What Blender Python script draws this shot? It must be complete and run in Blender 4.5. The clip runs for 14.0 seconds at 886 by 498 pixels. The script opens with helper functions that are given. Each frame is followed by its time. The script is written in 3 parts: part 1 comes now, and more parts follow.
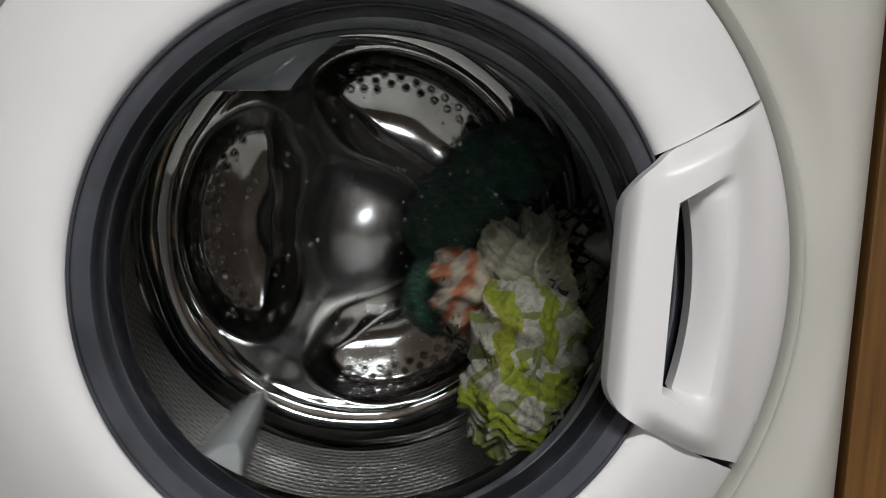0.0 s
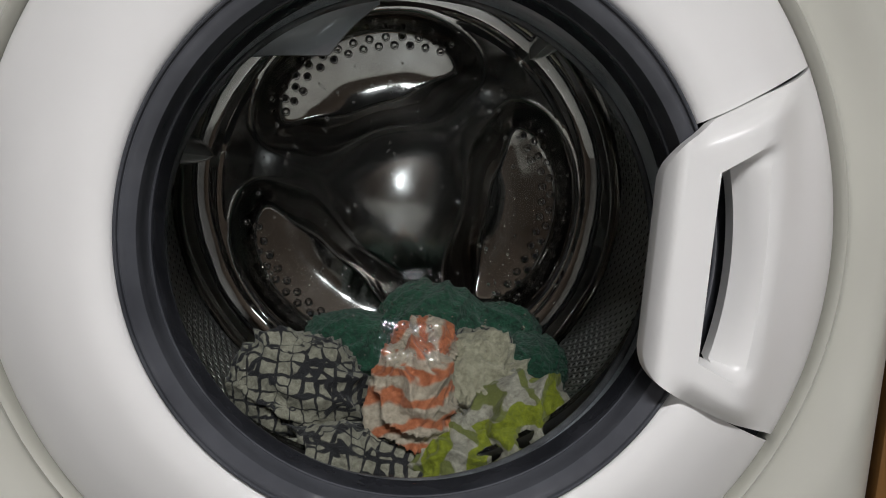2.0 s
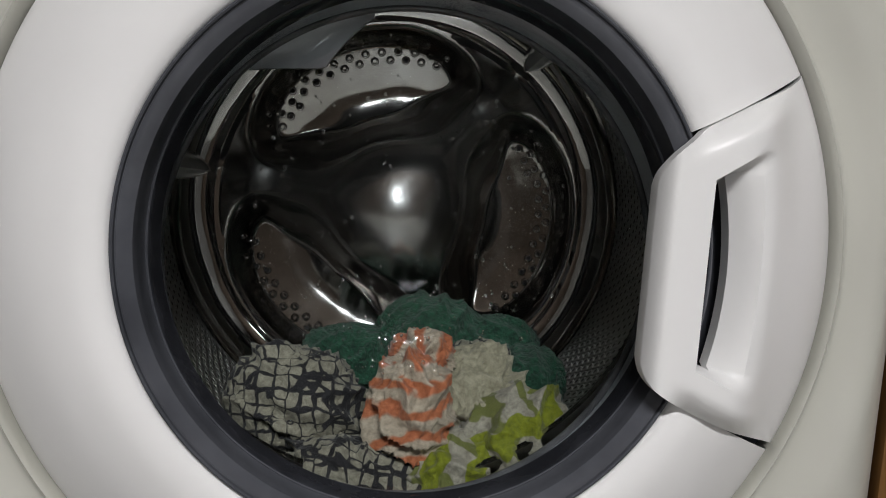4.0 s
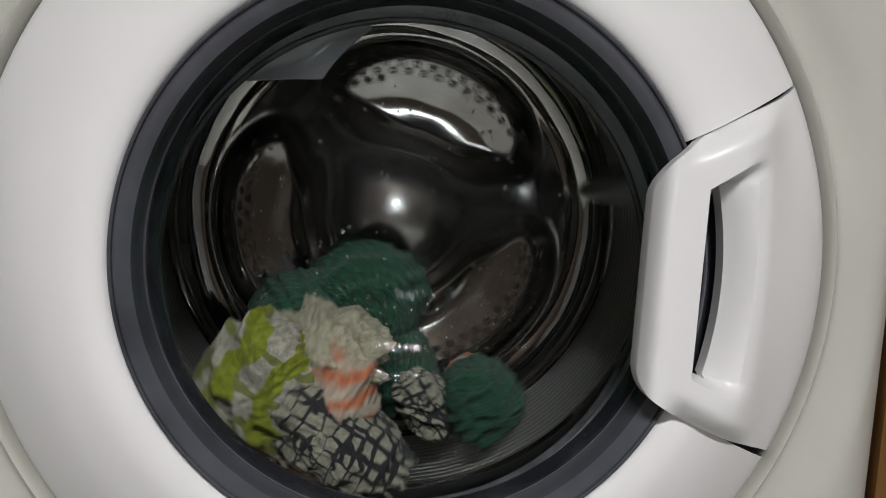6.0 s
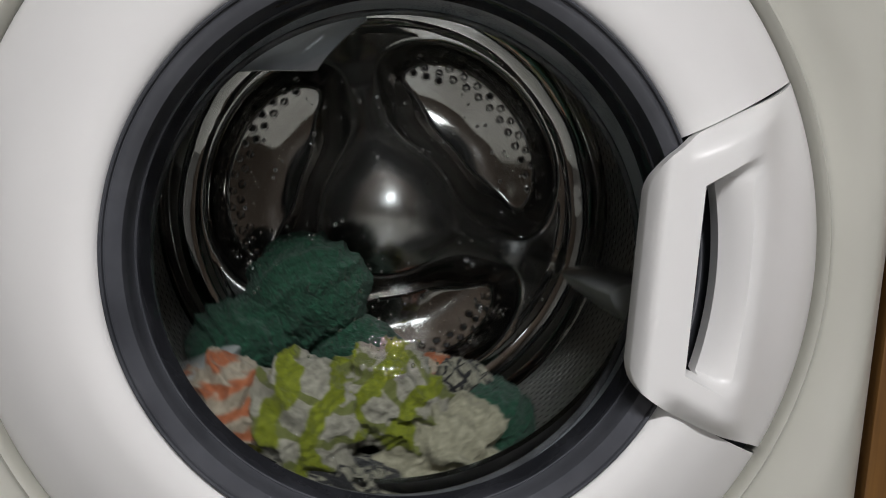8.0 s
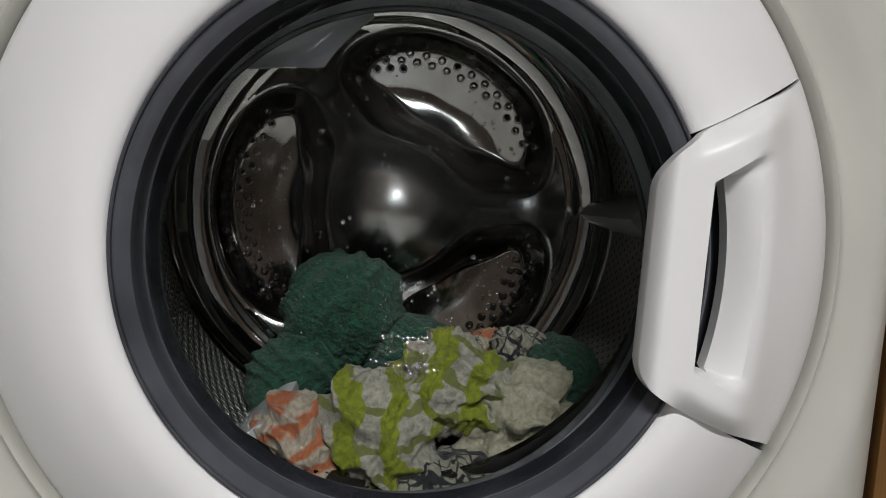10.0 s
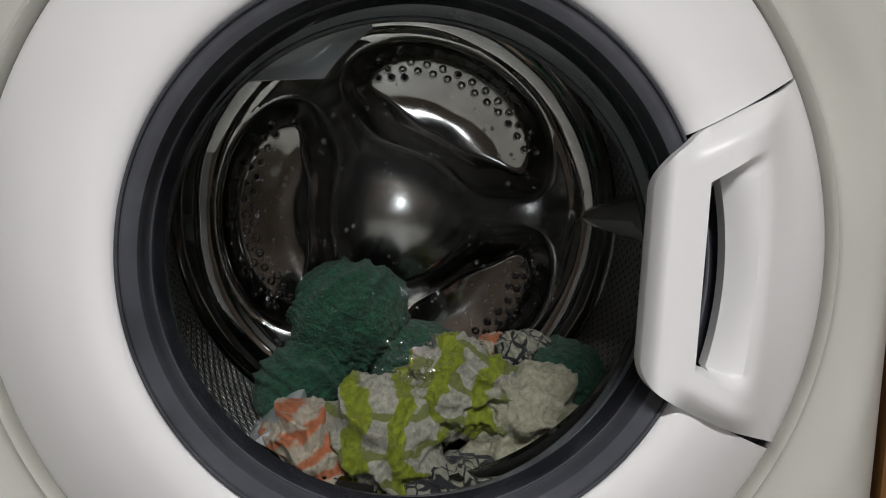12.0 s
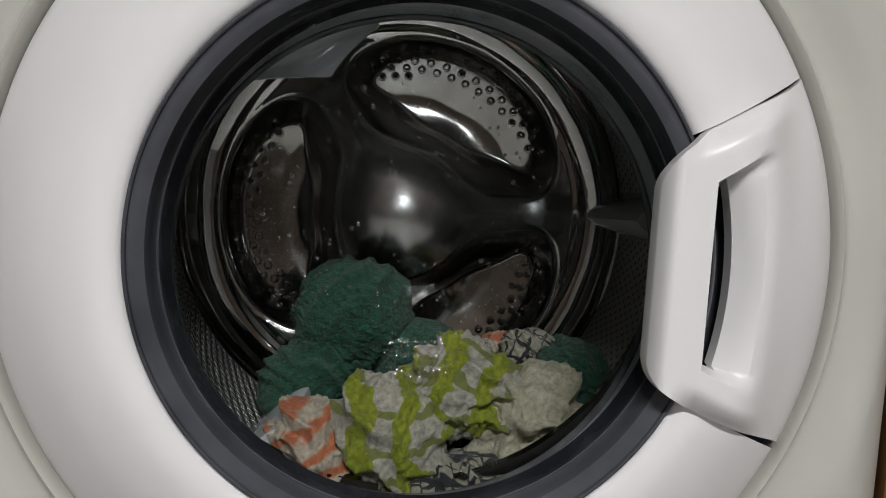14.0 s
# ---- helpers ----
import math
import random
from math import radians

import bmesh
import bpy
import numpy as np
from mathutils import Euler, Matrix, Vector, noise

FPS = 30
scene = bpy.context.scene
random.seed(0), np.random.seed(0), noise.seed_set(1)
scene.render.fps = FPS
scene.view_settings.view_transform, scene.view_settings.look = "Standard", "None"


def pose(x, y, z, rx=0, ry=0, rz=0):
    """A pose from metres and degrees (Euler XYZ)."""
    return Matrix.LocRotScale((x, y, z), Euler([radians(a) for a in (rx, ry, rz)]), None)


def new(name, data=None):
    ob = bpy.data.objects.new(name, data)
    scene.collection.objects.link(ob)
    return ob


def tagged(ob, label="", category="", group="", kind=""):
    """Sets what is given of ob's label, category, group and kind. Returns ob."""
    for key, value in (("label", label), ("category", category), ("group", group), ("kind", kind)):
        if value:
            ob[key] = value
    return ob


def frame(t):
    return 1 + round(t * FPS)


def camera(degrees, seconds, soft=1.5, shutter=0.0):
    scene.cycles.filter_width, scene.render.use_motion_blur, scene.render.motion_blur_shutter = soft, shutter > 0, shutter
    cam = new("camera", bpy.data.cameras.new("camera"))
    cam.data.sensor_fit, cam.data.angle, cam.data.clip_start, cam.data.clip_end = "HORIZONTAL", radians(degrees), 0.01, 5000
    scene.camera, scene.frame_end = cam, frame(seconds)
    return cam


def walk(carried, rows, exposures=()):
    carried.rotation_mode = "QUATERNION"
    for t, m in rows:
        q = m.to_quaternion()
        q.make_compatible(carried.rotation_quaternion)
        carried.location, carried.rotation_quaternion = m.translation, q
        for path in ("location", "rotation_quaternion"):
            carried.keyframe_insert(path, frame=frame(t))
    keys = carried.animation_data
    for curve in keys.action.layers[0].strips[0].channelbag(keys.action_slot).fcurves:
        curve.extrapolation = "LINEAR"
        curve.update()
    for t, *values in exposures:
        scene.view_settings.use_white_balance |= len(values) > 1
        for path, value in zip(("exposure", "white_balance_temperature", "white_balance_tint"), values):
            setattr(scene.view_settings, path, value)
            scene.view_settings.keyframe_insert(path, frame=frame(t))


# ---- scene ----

ZC = 0.45                          # height of the porthole's axis
AX, AZ = -0.009, ZC + 0.013        # the drum's own axis

# ------------------------------------------------------------ camera
cam = camera(60.0, 14.0, soft=1.0, shutter=0.7)
PATH = [
    (0, -0.0141, -0.4178, 0.0374, -3.21, -4.43, -6.17),
    (0.5, -0.0173, -0.4225, 0.0340, -3.18, -4.73, -5.21),
    (1, -0.0166, -0.4205, 0.0338, -4.09, -5.06, -3.55),
    (1.5, -0.0165, -0.4221, 0.0360, -4.09, -5.07, -3.47),
    (2, -0.0172, -0.4193, 0.0379, -5.97, -5.00, -3.72),
    (2.5, -0.0157, -0.4203, 0.0340, -5.21, -4.70, -3.73),
    (3, -0.0165, -0.4199, 0.0332, -5.05, -4.76, -3.80),
    (5.5, -0.0157, -0.4218, 0.0356, -3.99, -4.19, -4.10),
    (6, -0.0160, -0.4224, 0.0348, -4.00, -4.43, -4.11),
    (6.5, -0.0174, -0.4222, 0.0341, -4.15, -4.86, -4.46),
    (7, -0.0159, -0.4207, 0.0351, -4.66, -4.62, -4.41),
    (7.5, -0.0163, -0.4199, 0.0352, -4.63, -4.84, -4.65),
    (8, -0.0172, -0.4200, 0.0350, -4.45, -4.93, -4.71),
    (10.5, -0.0192, -0.4196, 0.0327, -4.61, -4.93, -4.20),
    (11, -0.0218, -0.4172, 0.0311, -4.63, -5.37, -4.49),
    (11.5, -0.0175, -0.4120, 0.0336, -4.43, -4.60, -4.56),
    (12, -0.0148, -0.4254, 0.0334, -4.04, -3.60, -3.74),
    (12.5, -0.0131, -0.4264, 0.0340, -3.90, -3.46, -4.16),
    (13, -0.0133, -0.4276, 0.0343, -3.79, -3.14, -3.61),
    (13.5, -0.0169, -0.4257, 0.0337, -4.03, -3.75, -3.88),
    (14, -0.0187, -0.4254, 0.0333, -4.16, -3.81, -3.79),
]
walk(cam, [(t, pose(x, y, z + ZC, 90 + p, r, w)) for t, x, y, z, p, r, w in PATH],
     exposures=[(0, 0.04, 6500, 12), (14, 0.02, 6500, 13)])

# ------------------------------------------------------------ light
world = bpy.data.worlds.new("room_air")
scene.world = world
world.use_nodes = True
world.node_tree.nodes["Background"].inputs[0].default_value = (0.5, 0.55, 0.6, 1)
world.node_tree.nodes["Background"].inputs[1].default_value = 0.006
LAMP = (0.05, -2.6, 2.45)
lamp_data = bpy.data.lights.new("tube_glow", "AREA")
lamp_data.shape, lamp_data.size, lamp_data.size_y, lamp_data.energy = "RECTANGLE", 1.2, 0.07, 122
lamp_data.color = (0.99, 0.985, 0.985)
# unseen window, added and sized for its reflections in the drum's steel
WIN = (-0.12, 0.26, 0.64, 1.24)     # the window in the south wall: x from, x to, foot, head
day_data = bpy.data.lights.new("added_window_light", "AREA")
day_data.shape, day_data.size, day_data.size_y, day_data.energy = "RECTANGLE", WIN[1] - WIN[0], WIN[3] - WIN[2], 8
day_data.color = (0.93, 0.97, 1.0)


# ------------------------------------------------------------ materials
def mat(name, color, rough=0.5, metal=0.0, **extra):
    m = bpy.data.materials.new(name)
    m.use_nodes = True
    b = m.node_tree.nodes["Principled BSDF"]
    b.inputs["Base Color"].default_value = (*color, 1)
    b.inputs["Roughness"].default_value = rough
    b.inputs["Metallic"].default_value = metal
    for k, v in extra.items():
        b.inputs[k].default_value = v
    return m


def node(m, kind, **inputs):
    n = m.node_tree.nodes.new(kind)
    for k, v in inputs.items():
        n.inputs[k].default_value = v
    return n


def link(m, a, b):
    m.node_tree.links.new(a, b)


def bsdf(m):
    return m.node_tree.nodes["Principled BSDF"]


def coords(m, scale=(1, 1, 1)):
    tc, mp = node(m, "ShaderNodeTexCoord"), node(m, "ShaderNodeMapping")
    mp.inputs["Scale"].default_value = scale
    link(m, tc.outputs["Object"], mp.inputs["Vector"])
    return mp.outputs["Vector"]


def ramp(m, source, stops, mode="LINEAR"):
    r = node(m, "ShaderNodeValToRGB")
    r.color_ramp.interpolation = mode
    e = r.color_ramp.elements
    while len(e) < len(stops):
        e.new(0.5)
    for k, (p, c) in zip(e, stops):
        k.position, k.color = p, (*c, 1) if len(c) == 3 else c
    link(m, source, r.inputs["Fac"])
    return r.outputs["Color"]


def grey(v):
    return (v, v, v)


def noise_tex(m, vec, scale, detail=4.0, rough=0.55):
    n = node(m, "ShaderNodeTexNoise", Scale=scale, Detail=detail, Roughness=rough)
    link(m, vec, n.inputs["Vector"])
    return n


def bump(m, height, strength, distance):
    b = node(m, "ShaderNodeBump", Strength=strength, Distance=distance)
    link(m, height, b.inputs["Height"])
    return b


def worn(m, low, high, scale=9.0, rough=(0.25, 0.4), relief=0.0, fine=400.0, stretch=(1, 1, 1)):
    """Two scales of variation: soft stains in colour and gloss, fine relief."""
    v = coords(m, stretch)
    big, small = noise_tex(m, v, scale), noise_tex(m, v, fine, 2)
    link(m, ramp(m, big.outputs["Fac"], [(0.3, low), (0.7, high)]), bsdf(m).inputs["Base Color"])
    mx = node(m, "ShaderNodeMath")
    mx.operation = "MULTIPLY"
    link(m, big.outputs["Fac"], mx.inputs[0])
    link(m, small.outputs["Fac"], mx.inputs[1])
    r = ramp(m, mx.outputs[0], [(0.1, grey(rough[0])), (0.45, grey(rough[1]))])
    link(m, r, bsdf(m).inputs["Roughness"])
    if relief:
        link(m, bump(m, small.outputs["Fac"], 0.4, relief).outputs[0], bsdf(m).inputs["Normal"])
    return m


WHITE = worn(mat("white_enamel", (0.8, 0.8, 0.79)), (0.74, 0.74, 0.73), (0.8, 0.8, 0.79), 7, (0.31, 0.34), 0, 60)
# panel is as white as the door; shade is put into its darker tone
PANEL = worn(mat("shade_darkened_white", (0.76, 0.76, 0.74)), (0.45, 0.45, 0.40), (0.52, 0.52, 0.465), 5, (0.3, 0.33), 0, 60)
SMOKE = worn(mat("smoked_plastic", (0.05, 0.05, 0.055)), (0.045, 0.048, 0.056), (0.09, 0.095, 0.108), 18, (0.04, 0.14), 0.0009, 70)
# flap and gasket greys are raised in place of reflections on the glass above them
FLAP = worn(mat("lightened_rubber", (0.16, 0.16, 0.17)), (0.40, 0.41, 0.435), (0.52, 0.535, 0.56), 25, (0.08, 0.16), 0.0012, 70)
RUBBER = worn(mat("grey_rubber", (0.09, 0.09, 0.095)), (0.27, 0.278, 0.30), (0.37, 0.38, 0.405), 25, (0.22, 0.42), 0.00008, 900)
WETLIP = worn(mat("wet_rubber", (0.2, 0.2, 0.21)), (0.06, 0.06, 0.065), (0.15, 0.15, 0.16), 40, (0.03, 0.08), 0.003, 90)
# opaque band in place of wet glass; its dark reflections are put into the colour
WETBAND = worn(mat("dark_glass_stand_in", (0.04, 0.04, 0.045)), (0.012, 0.013, 0.016), (0.034, 0.036, 0.042), 30, (0.03, 0.08), 0.003, 60)
DARK = worn(mat("near_black", (0.02, 0.02, 0.02)), (0.012, 0.012, 0.013), (0.03, 0.03, 0.03), 30, (0.4, 0.6))
TUB = worn(mat("tub_plastic", (0.03, 0.03, 0.03)), (0.02, 0.02, 0.02), (0.04, 0.04, 0.04), 20, (0.5, 0.7))
STEEL = mat("stainless_steel", (0.5, 0.49, 0.47), 0.2, 1.0)
worn(STEEL, (0.5, 0.48, 0.46), (0.66, 0.64, 0.62), 14, (0.03, 0.075))
LIFTER = worn(mat("lifter_plastic", (0.6, 0.6, 0.6)), (0.42, 0.42, 0.42), (0.54, 0.54, 0.53), 20, (0.06, 0.15))
# unseen walls, ceiling and floor: tones chosen for their reflections in the drum
WALL = worn(mat("wall_paint", (0.5, 0.5, 0.5)), (0.04, 0.038, 0.036), (0.06, 0.057, 0.054), 3, (0.6, 0.8), 0.0003, 120)
DIM = worn(mat("dark_wall_paint", (0.07, 0.06, 0.05)), (0.022, 0.013, 0.007), (0.034, 0.020, 0.011), 3, (0.6, 0.8), 0.0003, 120)
TILE = worn(mat("floor_tile", (0.62, 0.62, 0.6)), (0.16, 0.155, 0.145), (0.22, 0.215, 0.20), 4, (0.3, 0.5))
SIDE = worn(mat("side_wall_paint", (0.6, 0.6, 0.58)), (0.04, 0.036, 0.032), (0.06, 0.055, 0.05), 3, (0.6, 0.8), 0.0003, 120)
CEIL = worn(mat("ceiling_paint", (0.75, 0.75, 0.73)), (0.7, 0.7, 0.68), (0.78, 0.78, 0.76), 3, (0.7, 0.9))
WOOD = worn(mat("brown_wood", (0.2, 0.09, 0.02)), (0.085, 0.036, 0.007), (0.18, 0.085, 0.018), 14, (0.3, 0.5), 0.0002, 60, (9, 9, 0.6))


def perforated():
    """Drum wall: steel with a fine grid of punched holes, their shade drawn as near-black dots."""
    m = mat("perforated_steel", (0.6, 0.59, 0.57), 0.34, 1.0)
    uv = node(m, "ShaderNodeUVMap")
    vo = node(m, "ShaderNodeTexVoronoi", Scale=1.0, Randomness=0.0)
    vo.voronoi_dimensions = "2D"
    link(m, uv.outputs[0], vo.inputs["Vector"])
    mixc = ramp(m, vo.outputs["Distance"], [(0.15, grey(0.01)), (0.21, (0.6, 0.59, 0.57))])
    link(m, mixc, bsdf(m).inputs["Base Color"])
    dome = ramp(m, vo.outputs["Distance"], [(0.16, grey(0.0)), (0.3, grey(1.0)), (0.46, grey(0.25))])
    link(m, bump(m, dome, 1.0, 0.0035).outputs[0], bsdf(m).inputs["Normal"])
    return m


wave = noise_tex(STEEL, coords(STEEL), 26, 2)
link(STEEL, bump(STEEL, wave.outputs["Fac"], 0.25, 0.0018).outputs[0], bsdf(STEEL).inputs["Normal"])
SATIN = mat("wet_satin_steel", (0.5, 0.49, 0.48), 0.2, 1.0, **{"Coat Weight": 0.7, "Coat Roughness": 0.03, "Coat IOR": 1.33})
worn(SATIN, (0.40, 0.385, 0.37), (0.52, 0.505, 0.49), 16, (0.14, 0.25), 0.00003, 500)
# the plate's own steel, made sharper and darker so the dish floors stay dark
DISH = worn(mat("polished_dish_steel", (0.42, 0.40, 0.38), 0.08, 1.0), (0.36, 0.34, 0.32), (0.46, 0.44, 0.42), 22, (0.05, 0.11), 0.00002, 500)
PERF = perforated()


def clear_glass(name, ior):
    """Clear glass: see-through, with the mirror gloss that its index gives."""
    m = bpy.data.materials.new(name)
    m.use_nodes = True
    t = m.node_tree
    t.nodes.clear()
    out, mix = t.nodes.new("ShaderNodeOutputMaterial"), t.nodes.new("ShaderNodeMixShader")
    clear, gloss = t.nodes.new("ShaderNodeBsdfTransparent"), t.nodes.new("ShaderNodeBsdfGlossy")
    face, power, fres = t.nodes.new("ShaderNodeLayerWeight"), t.nodes.new("ShaderNodeMath"), t.nodes.new("ShaderNodeMath")
    power.operation, fres.operation = "POWER", "MULTIPLY_ADD"
    f0 = ((ior - 1) / (ior + 1)) ** 2
    power.inputs[1].default_value = 5.0
    fres.inputs[1].default_value, fres.inputs[2].default_value = 1 - f0, f0
    t.links.new(face.outputs["Facing"], power.inputs[0])
    t.links.new(power.outputs[0], fres.inputs[0])
    clear.inputs[0].default_value = (0.95, 0.97, 0.97, 1)
    gloss.inputs["Roughness"].default_value = 0.02
    tc, ns, bp = t.nodes.new("ShaderNodeTexCoord"), t.nodes.new("ShaderNodeTexNoise"), t.nodes.new("ShaderNodeBump")
    ns.inputs["Scale"].default_value = 22
    bp.inputs["Strength"].default_value, bp.inputs["Distance"].default_value = 0.25, 0.0015
    for a, b in ((tc.outputs["Object"], ns.inputs["Vector"]), (ns.outputs["Fac"], bp.inputs["Height"]), (bp.outputs[0], gloss.inputs["Normal"]),
                 (fres.outputs[0], mix.inputs[0]), (clear.outputs[0], mix.inputs[1]), (gloss.outputs[0], mix.inputs[2]), (mix.outputs[0], out.inputs[0])):
        t.links.new(a, b)
    return m


GLASS = clear_glass("porthole_glass", 1.17)
WATER = mat("water", (1, 1, 1), 0.0, **{"IOR": 1.33, "Transmission Weight": 1.0})


def glow(name, color, strength):
    m = mat(name, color)
    bsdf(m).inputs["Emission Color"].default_value = (*color, 1)
    bsdf(m).inputs["Emission Strength"].default_value = strength
    return m


LIT = glow("lit_tube", (1.0, 0.98, 0.95), 45)


def warped(m, amount, scale):
    v = coords(m)
    n = noise_tex(m, v, scale, 3)
    sub, mul, add = (node(m, "ShaderNodeVectorMath") for _ in range(3))
    sub.operation, mul.operation, add.operation = "SUBTRACT", "SCALE", "ADD"
    sub.inputs[1].default_value = (0.5, 0.5, 0.5)
    mul.inputs["Scale"].default_value = amount
    link(m, n.outputs["Color"], sub.inputs[0])
    link(m, sub.outputs[0], mul.inputs[0])
    link(m, v, add.inputs[0])
    link(m, mul.outputs[0], add.inputs[1])
    return v, add.outputs[0]


def weave(m, v, scale, strength, distance):
    n = noise_tex(m, v, scale, 3, 0.7)
    link(m, bump(m, n.outputs["Fac"], strength, distance).outputs[0], bsdf(m).inputs["Normal"])
    bsdf(m).inputs["Roughness"].default_value = 0.75
    bsdf(m).inputs["Sheen Weight"].default_value = 0.1
    return n


def blend(m, fac, a, b):
    x = node(m, "ShaderNodeMix")
    x.data_type = "RGBA"
    link(m, fac, x.inputs[0])
    for s, c in ((x.inputs[6], a), (x.inputs[7], b)):
        if isinstance(c, tuple):
            s.default_value = (*c, 1)
        else:
            link(m, c, s)
    return x.outputs[2]


def band(m, vec, axis, scale, phase, edge=(0.5, 0.56)):
    w = node(m, "ShaderNodeTexWave", Scale=scale)
    w.bands_direction = axis
    w.inputs["Phase Offset"].default_value = phase
    link(m, vec, w.inputs["Vector"])
    return ramp(m, w.outputs["Fac"], [(edge[0], grey(0)), (edge[1], grey(1))])


def towel_green():
    m = mat("green_terry", (0.01, 0.13, 0.075))
    v, w = warped(m, 0.01, 40)
    n = weave(m, v, 230, 1.0, 0.006)
    link(m, ramp(m, n.outputs["Fac"], [(0.3, (0.0015, 0.022, 0.011)), (0.7, (0.008, 0.088, 0.043))]), bsdf(m).inputs["Base Color"])
    return m


def netting():
    m = mat("black_net_on_white", (0.5, 0.5, 0.45))
    v, w = warped(m, 0.012, 30)
    vo = node(m, "ShaderNodeTexVoronoi", Scale=100.0, Randomness=0.28)
    vo.feature = "DISTANCE_TO_EDGE"
    link(m, w, vo.inputs["Vector"])
    n = weave(m, v, 300, 0.9, 0.002)
    patch = noise_tex(m, v, 38, 2)
    thick = node(m, "ShaderNodeMath")
    thick.operation = "MULTIPLY_ADD"
    thick.inputs[1].default_value = -0.6
    link(m, patch.outputs["Fac"], thick.inputs[0])
    link(m, vo.outputs["Distance"], thick.inputs[2])
    shift = node(m, "ShaderNodeMath")
    shift.operation = "ADD"
    shift.inputs[1].default_value = 0.265
    link(m, thick.outputs[0], shift.inputs[0])
    lines = ramp(m, shift.outputs[0], [(0.05, grey(0)), (0.1, grey(1))])
    pale = ramp(m, n.outputs["Fac"], [(0.3, (0.16, 0.148, 0.11)), (0.7, (0.32, 0.30, 0.23))])
    link(m, blend(m, lines, (0.008, 0.007, 0.009), pale), bsdf(m).inputs["Base Color"])
    return m


def orange_stripes():
    m = mat("orange_striped_knit", (0.7, 0.3, 0.15))
    v, w = warped(m, 0.04, 22)
    s = band(m, w, "Z", 19.0, 1.0, (0.35, 0.75))
    n = weave(m, v, 330, 0.8, 0.0014)
    pale = ramp(m, n.outputs["Fac"], [(0.3, (0.27, 0.22, 0.165)), (0.7, (0.46, 0.39, 0.30))])
    deep = ramp(m, n.outputs["Fac"], [(0.3, (0.27, 0.07, 0.022)), (0.7, (0.46, 0.15, 0.065))])
    link(m, blend(m, s, pale, deep), bsdf(m).inputs["Base Color"])
    return m


def lime_checks():
    m = mat("lime_checked_cotton", (0.5, 0.5, 0.3))
    v, w = warped(m, 0.06, 20)
    a, b = band(m, w, "X", 9.0, 0.4, (0.62, 0.68)), band(m, w, "Z", 13.0, 2.0, (0.8, 0.88))
    n = weave(m, v, 230, 0.9, 0.0022)
    pale = ramp(m, n.outputs["Fac"], [(0.3, (0.17, 0.155, 0.12)), (0.7, (0.37, 0.345, 0.28))])
    lime = ramp(m, n.outputs["Fac"], [(0.3, (0.10, 0.115, 0.002)), (0.7, (0.22, 0.25, 0.005))])
    thin = blend(m, b, pale, (0.12, 0.13, 0.03))
    link(m, blend(m, a, thin, lime), bsdf(m).inputs["Base Color"])
    return m


def beige_knit():
    m = mat("beige_cotton", (0.5, 0.47, 0.36))
    v, w = warped(m, 0.02, 25)
    n = weave(m, v, 240, 0.9, 0.0022)
    link(m, ramp(m, n.outputs["Fac"], [(0.3, (0.19, 0.175, 0.115)), (0.7, (0.38, 0.35, 0.255))]), bsdf(m).inputs["Base Color"])
    return m


TERRY, NET, STRIPE, LIME, BEIGE = towel_green(), netting(), orange_stripes(), lime_checks(), beige_knit()


# ------------------------------------------------------------ mesh helpers
def part(name, bm, material, parent=None, label="", smooth=True, crease=38):
    bmesh.ops.recalc_face_normals(bm, faces=bm.faces)
    me = bpy.data.meshes.new(name)
    bm.to_mesh(me)
    bm.free()
    me.materials.append(material)
    if smooth:
        for p in me.polygons:
            p.use_smooth = True
        if crease:
            me.set_sharp_from_angle(angle=radians(crease))
    ob = new(name, me)
    ob.parent = parent
    return tagged(ob, label)


def empty(name, m, parent=None):
    ob = new(name)
    ob.matrix_basis, ob.parent, ob.empty_display_size = m, parent, 0.05
    return ob


def box_into(bm, lo, hi, bevel=0.0):
    lo, hi = Vector(lo), Vector(hi)
    g = bmesh.ops.create_cube(bm, size=1.0, matrix=Matrix.Translation((lo + hi) / 2) @ Matrix.Diagonal((*(hi - lo), 1)))
    if bevel:
        edges = list({e for v in g["verts"] for e in v.link_edges})
        bmesh.ops.bevel(bm, geom=edges, offset=bevel, segments=2, affect="EDGES", profile=0.5)


def box(lo, hi, bevel=0.0):
    bm = bmesh.new()
    box_into(bm, lo, hi, bevel)
    return bm


def lathe(profile, segs=160, start=0.0, end=360.0, cx=0.0, cz=ZC, closed=False):
    """Turns a profile of (radius, depth) round an axis along y; closed joins the profile's ends. Angles count up from +x to +z."""
    bm = bmesh.new()
    full = abs(end - start) >= 359.9
    rings = []
    for i in range(segs if full else segs + 1):
        a = radians(start + (end - start) * i / segs)
        rings.append([bm.verts.new((cx + r * math.cos(a), y, cz + r * math.sin(a))) for r, y in profile])
    n = len(profile)
    for i in range(segs):
        p, q = rings[i], rings[(i + 1) % len(rings)]
        for k in range(n if closed else n - 1):
            bm.faces.new((p[k], p[(k + 1) % n], q[(k + 1) % n], q[k]))
    if closed and not full:
        bm.faces.new(rings[0])
        bm.faces.new(rings[-1][::-1])
    bmesh.ops.remove_doubles(bm, verts=bm.verts, dist=1e-6)
    return bm


def curve_through(points, steps):
    """Catmull-Rom points through a short profile."""
    p = [points[0], *points, points[-1]]
    out = []
    for i in range(1, len(p) - 2):
        for k in range(steps):
            t = k / steps
            out.append(tuple(0.5 * (2 * b + (c - a) * t + (2 * a - 5 * b + 4 * c - d) * t * t + (3 * b - a - 3 * c + d) * t ** 3)
                             for a, b, c, d in zip(p[i - 1], p[i], p[i + 1], p[i + 2])))
    return out + [points[-1]]


